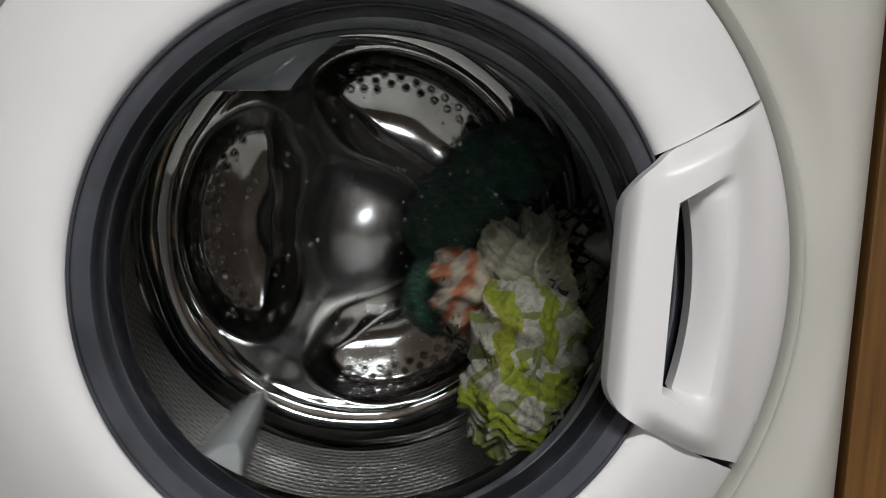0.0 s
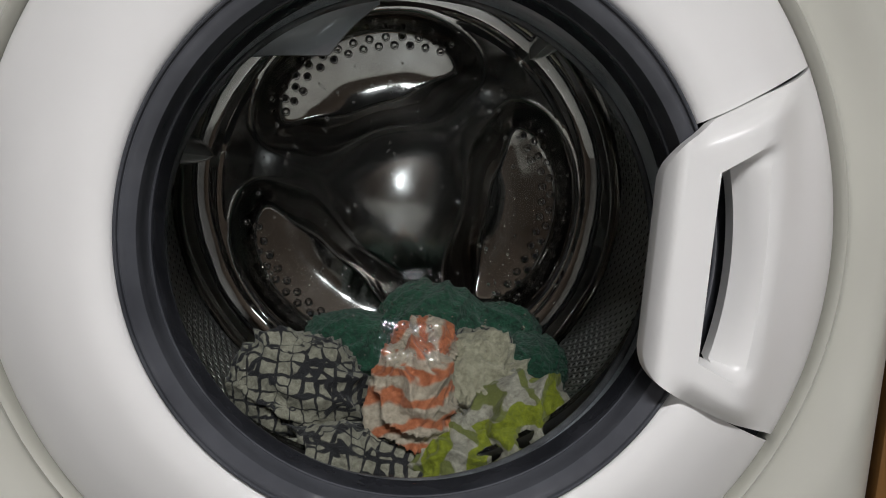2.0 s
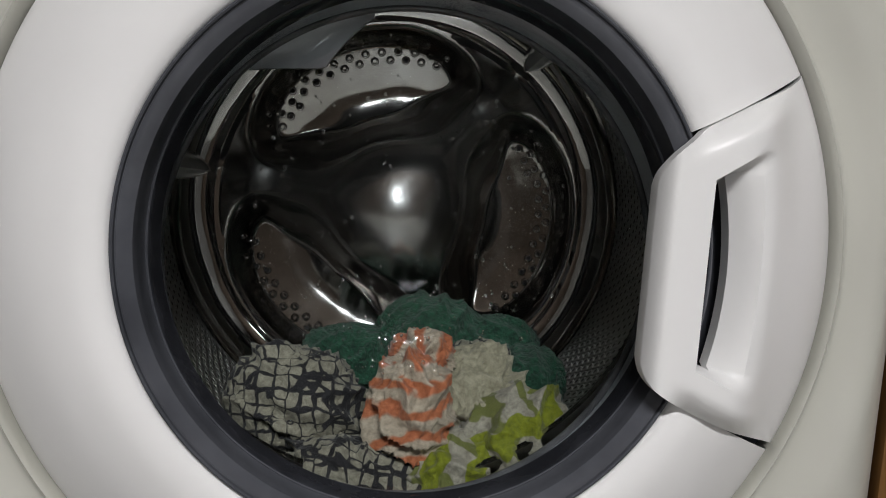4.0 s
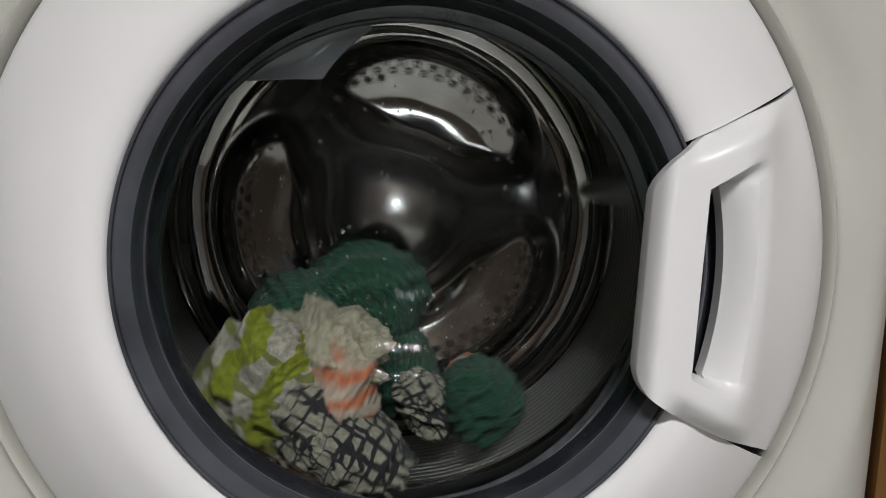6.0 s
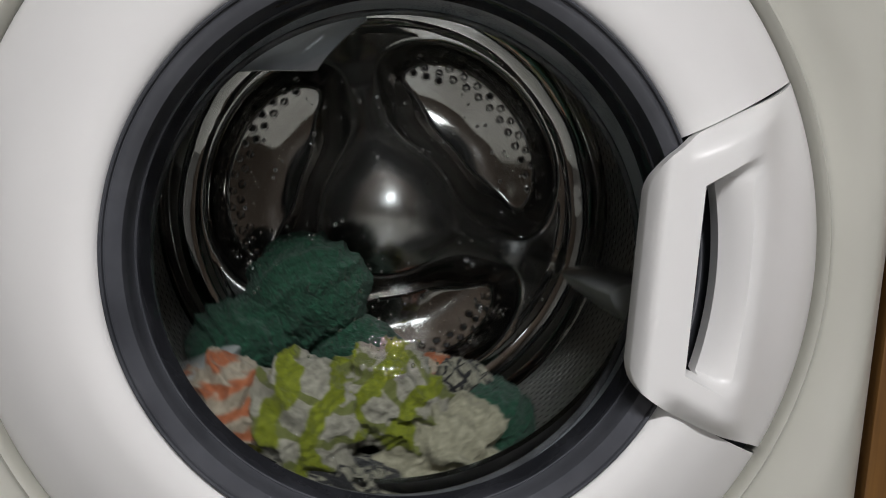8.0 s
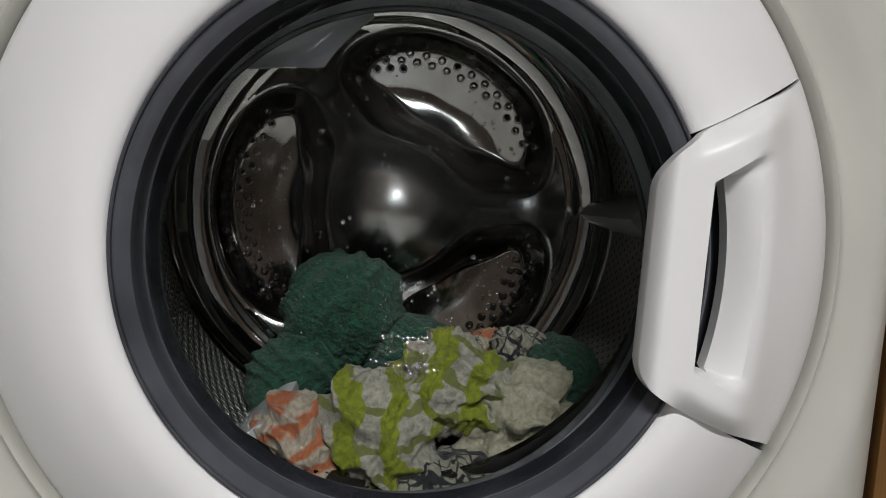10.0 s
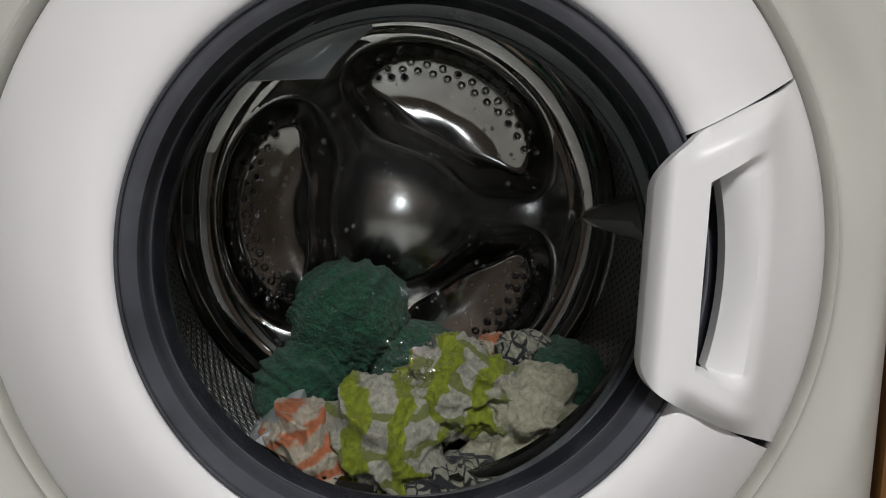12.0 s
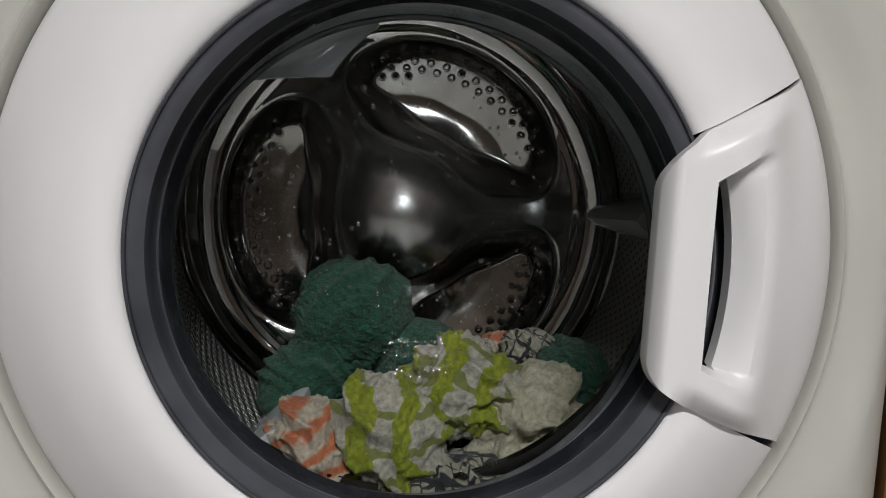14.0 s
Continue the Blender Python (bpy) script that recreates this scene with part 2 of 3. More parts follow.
def step(a, b, x):
    t = min(1.0, max(0.0, (x - a) / (b - a)))
    return t * t * (3 - 2 * t)


# ------------------------------------------------------------ the room
def room():
    x0, x1, y0, y1, h = -1.9, 1.7, -3.4, 0.72, 2.45
    def slab(name, lo, hi, m, label, cat):
        ob = part(name, box(lo, hi), m, None, label, False)
        tagged(ob, category=cat, kind="structure")
    slab("floor", (x0, y0, -0.1), (x1, y1, 0), TILE, "plain grey laundry floor in front of the washing machine", "floor")
    slab("ceiling", (x0, y0, h), (x1, y1, h + 0.1), WALL, "plain dim painted ceiling of the laundry", "ceiling")
    slab("wall_north", (x0, y1, -0.1), (x1, y1 + 0.1, h + 0.1), WALL, "plain dim wall behind the washing machine", "wall")
    bm = bmesh.new()
    for lo, hi in (((x0, -0.1), (WIN[0], h + 0.1)), ((WIN[1], -0.1), (x1, h + 0.1)), ((WIN[0], -0.1), (WIN[1], WIN[2])), ((WIN[0], WIN[3]), (WIN[1], h + 0.1))):
        box_into(bm, (lo[0], y0 - 0.1, lo[1]), (hi[0], y0, hi[1]))
    tagged(part("wall_south", bm, DIM, None, "plain dark brown wall with a window, facing the washing machine", False), category="wall", kind="structure")
    slab("wall_west", (x0 - 0.1, y0 - 0.1, -0.1), (x0, y1 + 0.1, h + 0.1), SIDE, "plain grey side wall of the laundry", "wall")
    slab("wall_east", (x1, y0 - 0.1, -0.1), (x1 + 0.1, y1 + 0.1, h + 0.1), WALL, "plain dim side wall beside the cabinet", "wall")


def ceiling_lamp():
    lamp = tagged(empty("ceiling_lamp", pose(*LAMP)), "lit white tube lamp fixed under the ceiling", "lamp")
    part("housing", box((-0.63, -0.09, -0.05), (0.63, 0.09, 0.0), 0.008), CEIL, lamp)
    part("diffuser", box((-0.6, -0.035, -0.068), (0.6, 0.035, -0.0502), 0.006), LIT, lamp, "glowing white tube cover")
    light = new("tube_glow", lamp_data)
    light.matrix_basis = pose(LAMP[0], LAMP[1], LAMP[2] - 0.075)


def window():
    """An assumed two-leaf window behind the camera, added to light the drum's steel."""
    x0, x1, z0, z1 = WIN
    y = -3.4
    w = tagged(empty("window_1", pose((x0 + x1) / 2, y, z0)), "unseen white-framed two-leaf window, assumed behind the camera to light the drum", "window", kind="structure")
    hw, hh, mid = (x1 - x0) / 2, z1 - z0, 0.012
    for name, lo, hi in (("frame", (-hw, -0.08, 0), (-hw + 0.03, -0.02, hh)), ("frame", (hw - 0.03, -0.08, 0), (hw, -0.02, hh)),
                         ("frame", (-hw + 0.03, -0.08, 0), (hw - 0.03, -0.02, 0.05)), ("frame", (-hw + 0.03, -0.08, hh - 0.05), (hw - 0.03, -0.02, hh)),
                         ("mullion", (-mid, -0.079, 0.05), (mid, -0.021, hh - 0.05))):
        part(name, box(lo, hi, 0.004), CEIL, w)
    light = new("added_window_light", day_data)
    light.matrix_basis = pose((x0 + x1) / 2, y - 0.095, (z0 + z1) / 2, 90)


def wooden_cabinet():
    c = tagged(empty("wooden_cabinet", pose(0.302, 0.03, 0)), "brown wooden cabinet standing close beside the washing machine", "cabinet")
    part("body", box((0.0, 0.02, 0.08), (0.5, 0.55, 1.9), 0.003), WOOD, c)
    part("door", box((0.002, -0.001, 0.1), (0.498, 0.0195, 1.88), 0.003), WOOD, c)
    part("plinth", box((0.02, 0.05, 0.0), (0.48, 0.54, 0.0795)), WOOD, c)


room()
ceiling_lamp()
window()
wooden_cabinet()

# ------------------------------------------------------------ the washing machine
machine = tagged(empty("washing_machine", pose(0, 0, 0)), "white front-loading washing machine with a round glass door, mid-cycle", "washing machine")


def ring_height(r):
    """Depth of the white door ring at radius r."""
    pts = [(0.1495, -0.046), (0.156, -0.0495), (0.168, -0.0485), (0.19, -0.039), (0.212, -0.024), (0.228, -0.010), (0.2345, -0.001), (0.2368, 0.006)]
    if r <= pts[0][0]:
        return pts[0][1]
    for (r0, y0), (r1, y1) in zip(pts, pts[1:]):
        if r <= r1:
            return y0 + (y1 - y0) * (r - r0) / (r1 - r0)
    return pts[-1][1]


def panel_depth(x, z):
    """The front panel: a lip and shallow trough round the door, then a soft swell, rounded off at the cabinet's edges."""
    r = math.hypot(x, z)
    y = 0.0
    y -= 0.006 * (1 - step(0.2395, 0.2465, r)) * step(0.2375, 0.2405, r)
    y += 0.009 * step(0.242, 0.252, r) * (1 - step(0.256, 0.285, r))
    edge = max(abs(x) - 0.256, 0) / 0.042
    y += 0.03 * edge * edge
    return y


def front_panel():
    bm = bmesh.new()
    n = 240
    radii = [0.2378, 0.2385, 0.2395, 0.2405, 0.242, 0.244, 0.246, 0.248, 0.2505, 0.253, 0.256, 0.26, 0.264, 0.269]
    rings = []
    for i in range(n):
        a = 2 * math.pi * i / n
        c, s = math.cos(a), math.sin(a)
        reach = min(0.298 / max(abs(c), 1e-6), (0.40 if s > 0 else 0.40) / max(abs(s), 1e-6))
        col = [bm.verts.new((0.2378 * c, 0.02, ZC + 0.2378 * s))]
        for r in radii:
            col.append(bm.verts.new((r * c, panel_depth(r * c, r * s) + (0.004 if r < 0.2384 else 0), ZC + r * s)))
        for k in range(1, 15):
            r = 0.269 + (reach - 0.269) * k / 14
            col.append(bm.verts.new((r * c, panel_depth(r * c, r * s), ZC + r * s)))
        last = col[-1].co
        col.append(bm.verts.new((last.x, 0.05, last.z)))
        rings.append(col)
    for i in range(n):
        p, q = rings[i], rings[(i + 1) % n]
        for k in range(len(p) - 1):
            bm.faces.new((p[k], p[k + 1], q[k + 1], q[k]))
    part("front_panel", bm, PANEL, machine, "white glossy front panel, darkened for shade, with a trough round the door")


def cabinet():
    bm = bmesh.new()
    box_into(bm, (-0.2975, 0.045, 0.05), (-0.29, 0.58, 0.85))
    box_into(bm, (0.29, 0.045, 0.05), (0.2975, 0.58, 0.85))
    box_into(bm, (-0.29, 0.572, 0.05), (0.29, 0.58, 0.85))
    box_into(bm, (-0.29, 0.045, 0.842), (0.29, 0.572, 0.85))
    box_into(bm, (-0.29, 0.045, 0.05), (0.29, 0.572, 0.058))
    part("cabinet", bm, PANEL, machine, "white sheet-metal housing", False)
    for x in (-0.26, 0.26):
        for y in (0.08, 0.54):
            part("foot", lathe([(0.0, 0.0), (0.02, 0.0), (0.02, 0.05), (0.0, 0.05)], 16, cx=0, cz=0), DARK, machine).matrix_basis = pose(x, y, 0.05, -90)


BOWL = [(0.1385, -0.024), (0.1375, -0.014), (0.1330, 0.010), (0.1165, 0.035), (0.095, 0.054), (0.07, 0.0685), (0.04, 0.0775), (0.02, 0.080), (0.0, 0.081)]


def door():
    prof = [(0.1475, -0.03), (0.1478, -0.043), (0.1485, -0.0455)] + curve_through(
        [(0.150, -0.0468), (0.156, -0.0495), (0.168, -0.0485), (0.19, -0.039), (0.212, -0.024), (0.228, -0.010), (0.2345, -0.001), (0.2368, 0.006)], 5) + [(0.2368, 0.016)]
    prof = [(0.1474, -0.03), (0.1475, -0.042), (0.1477, -0.0440), (0.1482, -0.0455), (0.1490, -0.0466), (0.1501, -0.0475), (0.1518, -0.0484), (0.154, -0.0491)] + prof[9:]
    d = part("door", lathe(prof, 220, 28.5, 334.3), WHITE, machine, "white round porthole door, closed")
    part("door_back", lathe([(0.146, -0.026), (0.17, -0.02), (0.236, 0.012)], 160), SMOKE, d, "dark inner shell behind the handle gap")
    # smoked trim: stepped concentric bands
    trim = [(0.1472, -0.028), (0.1472, -0.0475), (0.1466, -0.0494), (0.1456, -0.0500), (0.1449, -0.0494), (0.1446, -0.0478), (0.1441, -0.0476), (0.1437, -0.0484)]
    trim += [(0.1437 - 0.0068 * k / 6, -0.0484 + 0.0030 * (k / 6) ** 1.6) for k in range(1, 7)]
    trim += [(0.1365, -0.0440), (0.1360, -0.0400), (0.1355, -0.0345), (0.1350, -0.0325), (0.1344, -0.0330), (0.1338, -0.0324)]
    inner = [(0.1338 - 0.0028 * k / 8, -0.0324 + 0.0125 * (k / 8) ** 1.5) for k in range(9)]
    part("trim_ring", lathe(trim, 200), SMOKE, d, "smoked dark grey trim ring with stepped bands")
    part("inner_band", lathe(inner, 220), WETBAND, d, "opaque dark glossy band standing in for the wet edge of the glass")
    bowl = curve_through(BOWL, 9)
    bowl = [(r, y + 0.0006 * math.sin(2 * math.pi * r / 0.012) * step(0.050, 0.075, r) * (1 - step(0.112, 0.122, r))) for r, y in bowl]
    part("porthole_glass", lathe(bowl + [(r, y + 0.004) for r, y in bowl[::-1]], 160), GLASS, d, "clear wet glass bowl")
    return d


def handle(d):
    """Handle plate with a bridge bar over the trim and a scooped finger recess that rises to the outer rim."""
    xs = [0.1138, 0.1142, 0.1150, 0.1162, 0.1176, 0.119, 0.1207, 0.1225, 0.125, 0.129, 0.133, 0.1362, 0.1378, 0.1384, 0.1425, 0.1465, 0.1505, 0.155, 0.160, 0.1655, 0.170, 0.174, 0.178, 0.182, 0.187, 0.193, 0.199, 0.205, 0.2105]
    top = [(0.1138, 0.043), (0.1150, 0.0505), (0.1195, 0.0590), (0.1270, 0.0660), (0.134, 0.0718), (0.142, 0.0766), (0.2105, 0.1130)]
    low = [(0.1138, -0.043), (0.1150, -0.0505), (0.119, -0.0565), (0.129, -0.0627), (0.142, -0.0692), (0.2105, -0.0990)]

    top, low = curve_through(top, 6), curve_through(low, 6)

    def at(poly, x):
        for (x0, z0), (x1, z1) in zip(poly, poly[1:]):
            if x <= x1:
                return z0 + (z1 - z0) * (x - x0) / (x1 - x0)
        return poly[-1][1]

    def crest(x, z):
        """The plate's outer face without the recess."""
        r = math.hypot(x, z)
        bar = -0.0625 + 0.012 * step(0.160, 0.205, x)
        y = bar * (1 - step(0.148, 0.198, x)) + (ring_height(r) - 0.0015) * step(0.148, 0.198, x)
        round_in = max(0.0, (0.1225 - x) / 0.0087)
        return y + 0.011 * round_in ** 2.6

    cut = xs.index(0.1384)
    bm = bmesh.new()
    columns = []
    for x in xs:
        zt, zb = at(top, x), at(low, x)
        mid, half = (zt + zb) / 2, (zt - zb) / 2
        lim_t = min(0.0475 + 0.66 * max(0, x - 0.1384), mid + 0.86 * half)
        lim_b = max(-0.0455 - 0.45 * max(0, x - 0.1384), mid - 0.86 * half)
        e = 0.0038 + 0.22 * min(0.03, max(0, x - 0.1465))
        zs = [zb + (lim_b - zb) * k / 8 for k in range(9)] + [lim_b + e * k / 3 for k in (1, 2)]
        zs += [lim_b + e + (lim_t - lim_b - 2 * e) * k / 40 for k in range(41)]
        zs += [lim_t - e * k / 3 for k in (2, 1)] + [lim_t + (zt - lim_t) * k / 8 for k in range(9)]
        col = []
        for z in zs:
            w = step(0.16, 0.2105, x)
            xx = x + w * (math.sqrt(0.2363 ** 2 - z * z) + 0.001 - 0.2105)
            inside = step(0, e, lim_t - z) * step(0, e, z - lim_b)
            xx += 0.007 * (1 - min(1, abs(z) / 0.05) ** 2) * step(0.144, 0.1505, x) * (1 - step(0.152, 0.178, x))
            depth = 0.027 * (1 - step(0.138, 0.172, x)) * inside if x > 0.1386 else 0.0
            # top and bottom edges roll off towards the ring
            edge = max(0.0, 1 - min(zt - z, z - zb) / 0.013) ** 1.6 * step(0.124, 0.142, xx)
            flush = ring_height(max(0.15, math.hypot(xx, z))) - 0.002
            face = crest(xx, z)
            fall = max(0.0, 0.92 * edge * (flush - face))
            col.append((xx, crest(xx, z) + depth + fall, z))
        columns.append(col)
    rows = len(columns[0]) - 1
    grid = [[c[j] for c in columns] for j in range(rows + 1)]
    verts = [[bm.verts.new((x, y, ZC + z)) for x, y, z in line] for line in grid]
    for j in range(rows):
        for i in range(len(xs) - 1):
            if cut <= i < cut + 3 and 10 <= j <= 50:
                continue
            bm.faces.new((verts[j][i], verts[j][i + 1], verts[j + 1][i + 1], verts[j + 1][i]))
    # thickness: rims run back from every open edge
    rim = [e for e in bm.edges if len(e.link_faces) == 1]
    made = bmesh.ops.extrude_edge_only(bm, edges=rim)
    for v in made["geom"]:
        if isinstance(v, bmesh.types.BMVert):
            v.co.y += 0.009
    h = part("handle", bm, WHITE, d, "white plastic pull handle with a scooped recess")
    return h


def gasket():
    prof = curve_through([(0.165, -0.012), (0.150, -0.006), (0.1435, 0.0), (0.1425, 0.008), (0.1415, 0.016), (0.1415, 0.022), (0.1425, 0.028),
                          (0.145, 0.032), (0.15, 0.034), (0.175, 0.03), (0.225, 0.02)], 4)
    part("gasket", lathe(prof, 180, cx=-0.002, cz=ZC - 0.008), RUBBER, machine, "grey rubber door gasket")
    # glossy lip added to catch the bright line along the glass bowl's edge
    lip = [(0.1405 + 0.0022 * math.cos(k * math.pi / 6), 0.0195 + 0.0026 * math.sin(k * math.pi / 6)) for k in range(12)]
    part("gasket_lip", lathe(lip, 180, cx=-0.002, cz=ZC - 0.008, closed=True), WETLIP, machine, "wet glossy edge of the rubber gasket")
    # a moulded flap of the gasket at the water inlet
    bm = bmesh.new()
    n = 26
    cols = []
    for i in range(n + 1):
        a = 104 + 34 * i / n
        low = 0.1325
        if a < 121:
            low = 0.1325 - 0.019 * (a - 104) / 17
        else:
            low = 0.1135 + 0.024 * ((a - 121) / 17) ** 1.3
        c, s = math.cos(radians(a)), math.sin(radians(a))
        col = []
        for k in range(9):
            t = k / 8
            r = low + (0.15 - low) * t
            col.append(bm.verts.new((r * c, 0.034 + 0.006 * math.sin(t * 3.1) - 0.012 * t, ZC + r * s)))
        for k in range(9):
            t = 1 - k / 8
            r = low + (0.15 - low) * t
            col.append(bm.verts.new((r * c, 0.038 + 0.006 * math.sin(t * 3.1) - 0.010 * t, ZC + r * s)))
        cols.append(col)
    for p, q in zip(cols, cols[1:]):
        for k in range(len(p)):
            bm.faces.new((p[k], p[(k + 1) % len(p)], q[(k + 1) % len(p)], q[k]))
    bm.faces.new(cols[0])
    bm.faces.new(cols[-1][::-1])
    part("inlet_flap", bm, FLAP, machine, "grey rubber flap with an angular lower edge")
    part("tub", lathe([(0.225, 0.018), (0.228, 0.06), (0.228, 0.34), (0.0, 0.35)], 96), TUB, machine, "dark plastic tub round the drum")


def pit_depth(r, a):
    """Pressed dishes between three spokes on the drum's back; a in degrees from a spoke."""
    a = (a % 120) - 60
    e = (abs(a / 52) ** 2.8 + abs((r - 0.104) / (0.049 if r > 0.104 else 0.047)) ** 2.8) ** (1 / 2.8)
    tilt = 0.21 * (r - 0.104)
    return (0.044 - tilt) * (1 - step(0.46 + 0.36 * step(0.085, 0.125, r), 1.06, e))


def drum():
    hub = pose(AX, 0, AZ)
    # wall with uv in hole pitches
    bm = bmesh.new()
    uvl = bm.loops.layers.uv.new("UVMap")
    prof = [(0.1915, 0.064), (0.1915, 0.10), (0.1905, 0.14), (0.1885, 0.18), (0.187, 0.205), (0.1863, 0.222)]
    n = 144
    rings = [[bm.verts.new((r * math.cos(2 * math.pi * i / n), y, r * math.sin(2 * math.pi * i / n))) for r, y in prof] for i in range(n)]
    for i in range(n):
        for k in range(len(prof) - 1):
            f = bm.faces.new((rings[i][k], rings[i][k + 1], rings[(i + 1) % n][k + 1], rings[(i + 1) % n][k]))
            for l, (u, v) in zip(f.loops, ((i, k), (i, k + 1), (i + 1, k + 1), (i + 1, k))):
                l[uvl].uv = (u * 1.05 + prof[v][1] * 72, prof[v][1] * 150)
    d = part("drum", bm, PERF, machine, "perforated stainless steel drum")
    d.matrix_basis = hub
    part("front_lip", lathe([(0.163, 0.052), (0.165, 0.049), (0.170, 0.049), (0.186, 0.056), (0.1915, 0.0638)], 96, cx=0, cz=0), STEEL, d, "rolled steel lip")
    # back plate
    bm = bmesh.new()
    radii = [0.0, 0.006, 0.012, 0.0145, 0.017, 0.022, 0.028] + [0.032 + 0.0024 * i for i in range(51)] + [0.155, 0.158, 0.161, 0.164, 0.167, 0.170, 0.173, 0.176, 0.179, 0.1815, 0.1835, 0.185, 0.186]
    n = 360
    rows = []
    for r in radii:
        ring = []
        for i in range(n if r else 1):
            a = 360 * i / n
            dip = pit_depth(r, a)
            y = 0.250 - 0.004 * (r / 0.15) ** 2 * (1 - 0.9 * dip / 0.05) + dip
            y -= 0.023 * (1 - min(1, r / 0.115) ** 2) ** 2
            # rounded ridge along each spoke
            off = (a + 60) % 120 - 60
            side = r * math.sin(radians(abs(off)))
            y -= 0.0026 * (1 - step(0.0, 0.034, side)) * step(0.02, 0.075, r) * (1 - step(0.125, 0.15, r))
            if r > 0.153:
                y -= 0.0009 * step(0.153, 0.156, r) * (1 - step(0.157, 0.161, r))
                y -= 0.030 * (1 - math.sqrt(max(0.0, 1 - ((max(r, 0.156) - 0.156) / 0.0305) ** 2)))
            # slight waviness added to the shape so that reflections break into wavy streaks
            far = Vector((r * math.cos(radians(a)), 0.0, r * math.sin(radians(a))))
            y += 0.0003 * noise.noise(far * 34) + 0.0022 * step(0.150, 0.165, r) * (1 - step(0.178, 0.186, r)) * noise.noise(far * 15)
            ring.append(bm.verts.new((far.x, y, far.z)))
        rows.append(ring)
    for p, q in zip(rows, rows[1:]):
        for i in range(n):
            if len(p) == 1:
                bm.faces.new((p[0], q[i], q[(i + 1) % n]))
            else:
                bm.faces.new((p[i], q[i], q[(i + 1) % n], p[(i + 1) % n]))
    plate = part("back_plate", bm, SATIN, d, "wet steel back with three pressed dishes and spokes", crease=0)
    plate.data.materials.append(STEEL)
    plate.data.materials.append(DISH)
    for p in plate.data.polygons:
        if math.hypot(p.center.x, p.center.z) > 0.150:
            p.material_index = 1
        elif pit_depth(math.hypot(p.center.x, p.center.z), math.degrees(math.atan2(p.center.z, p.center.x))) > 0.027:
            p.material_index = 2
    # drain holes, two staggered rows along the outer slope of each dish
    hole = None
    for s in range(3):
        for row, (r, count) in enumerate(((0.1390, 13), (0.1320, 12), (0.1250, 3))):
            for i in range(count):
                a = 60 + 120 * s + (i - (count - 1) / 2) * (6.1 if row < 2 else 5.5) + (0 if row < 2 else 32)
                x, z = r * math.cos(radians(a)), r * math.sin(radians(a))
                dip = pit_depth(r, a)
                y = 0.250 - 0.004 * (r / 0.15) ** 2 * (1 - 0.9 * dip / 0.05) + dip
                dr = (pit_depth(r + 0.002, a) - pit_depth(r - 0.002, a)) / 0.004
                nrm = Vector((-dr * math.cos(radians(a)), 1, -dr * math.sin(radians(a)))).normalized()
                if hole is None:
                    # not pierced: a near-black disc inside a steel rim paints the hole's shade
                    b = lathe([(0.0, 0.0006), (0.0015, 0.0006), (0.0018, -0.0008), (0.0023, -0.0015), (0.0029, -0.0014), (0.0035, -0.0006), (0.0040, 0.0008)], 14, cx=0, cz=0)
                    hole = part("drain_hole", b, DARK, d)
                    ob = hole
                    rim_mesh = hole.data
                    rim_mesh.materials.append(STEEL)
                    for p in rim_mesh.polygons:
                        if math.hypot(p.center.x, p.center.z) > 0.00165:
                            p.material_index = 1
                else:
                    ob = new("drain_hole", hole.data)
                    ob.parent = d
                ob.matrix_basis = Matrix.Translation(Vector((x, y, z)) - nrm * 0.0006) @ Vector((0, 1, 0)).rotation_difference(nrm).to_matrix().to_4x4()
    # lifters: tapered ribs along the wall in line with the spokes
    for s in range(3):
        bm = bmesh.new()
        secs = []
        for j in range(9):
            t = j / 8
            y = 0.07 + 0.145 * t
            hgt = 0.054 * (0.75 + 0.25 * math.sin(math.pi * min(1, t * 1.1))) * (1 if t < 0.95 else 0.72)
            half = 0.021 * (1 - 0.1 * t)
            ring = []
            for k in range(13):
                u = -1 + k / 6
                ring.append(bm.verts.new((0.193 - hgt * (1 - abs(u) ** 2.2) * (1 - 0.2 * abs(u)), y, half * u)))
            secs.append(ring)
        for p, q in zip(secs, secs[1:]):
            for k in range(12):
                bm.faces.new((p[k], p[k + 1], q[k + 1], q[k]))
        bm.faces.new(secs[0])
        bm.faces.new(secs[-1][::-1])
        part("lifter", bm, LIFTER, d, "pale grey lifter rib").matrix_basis = pose(0, 0, 0, 0, -120 * s, 0)
    return d


front_panel()
cabinet()
porthole_door = door()
handle(porthole_door)
gasket()
steel_drum = drum()


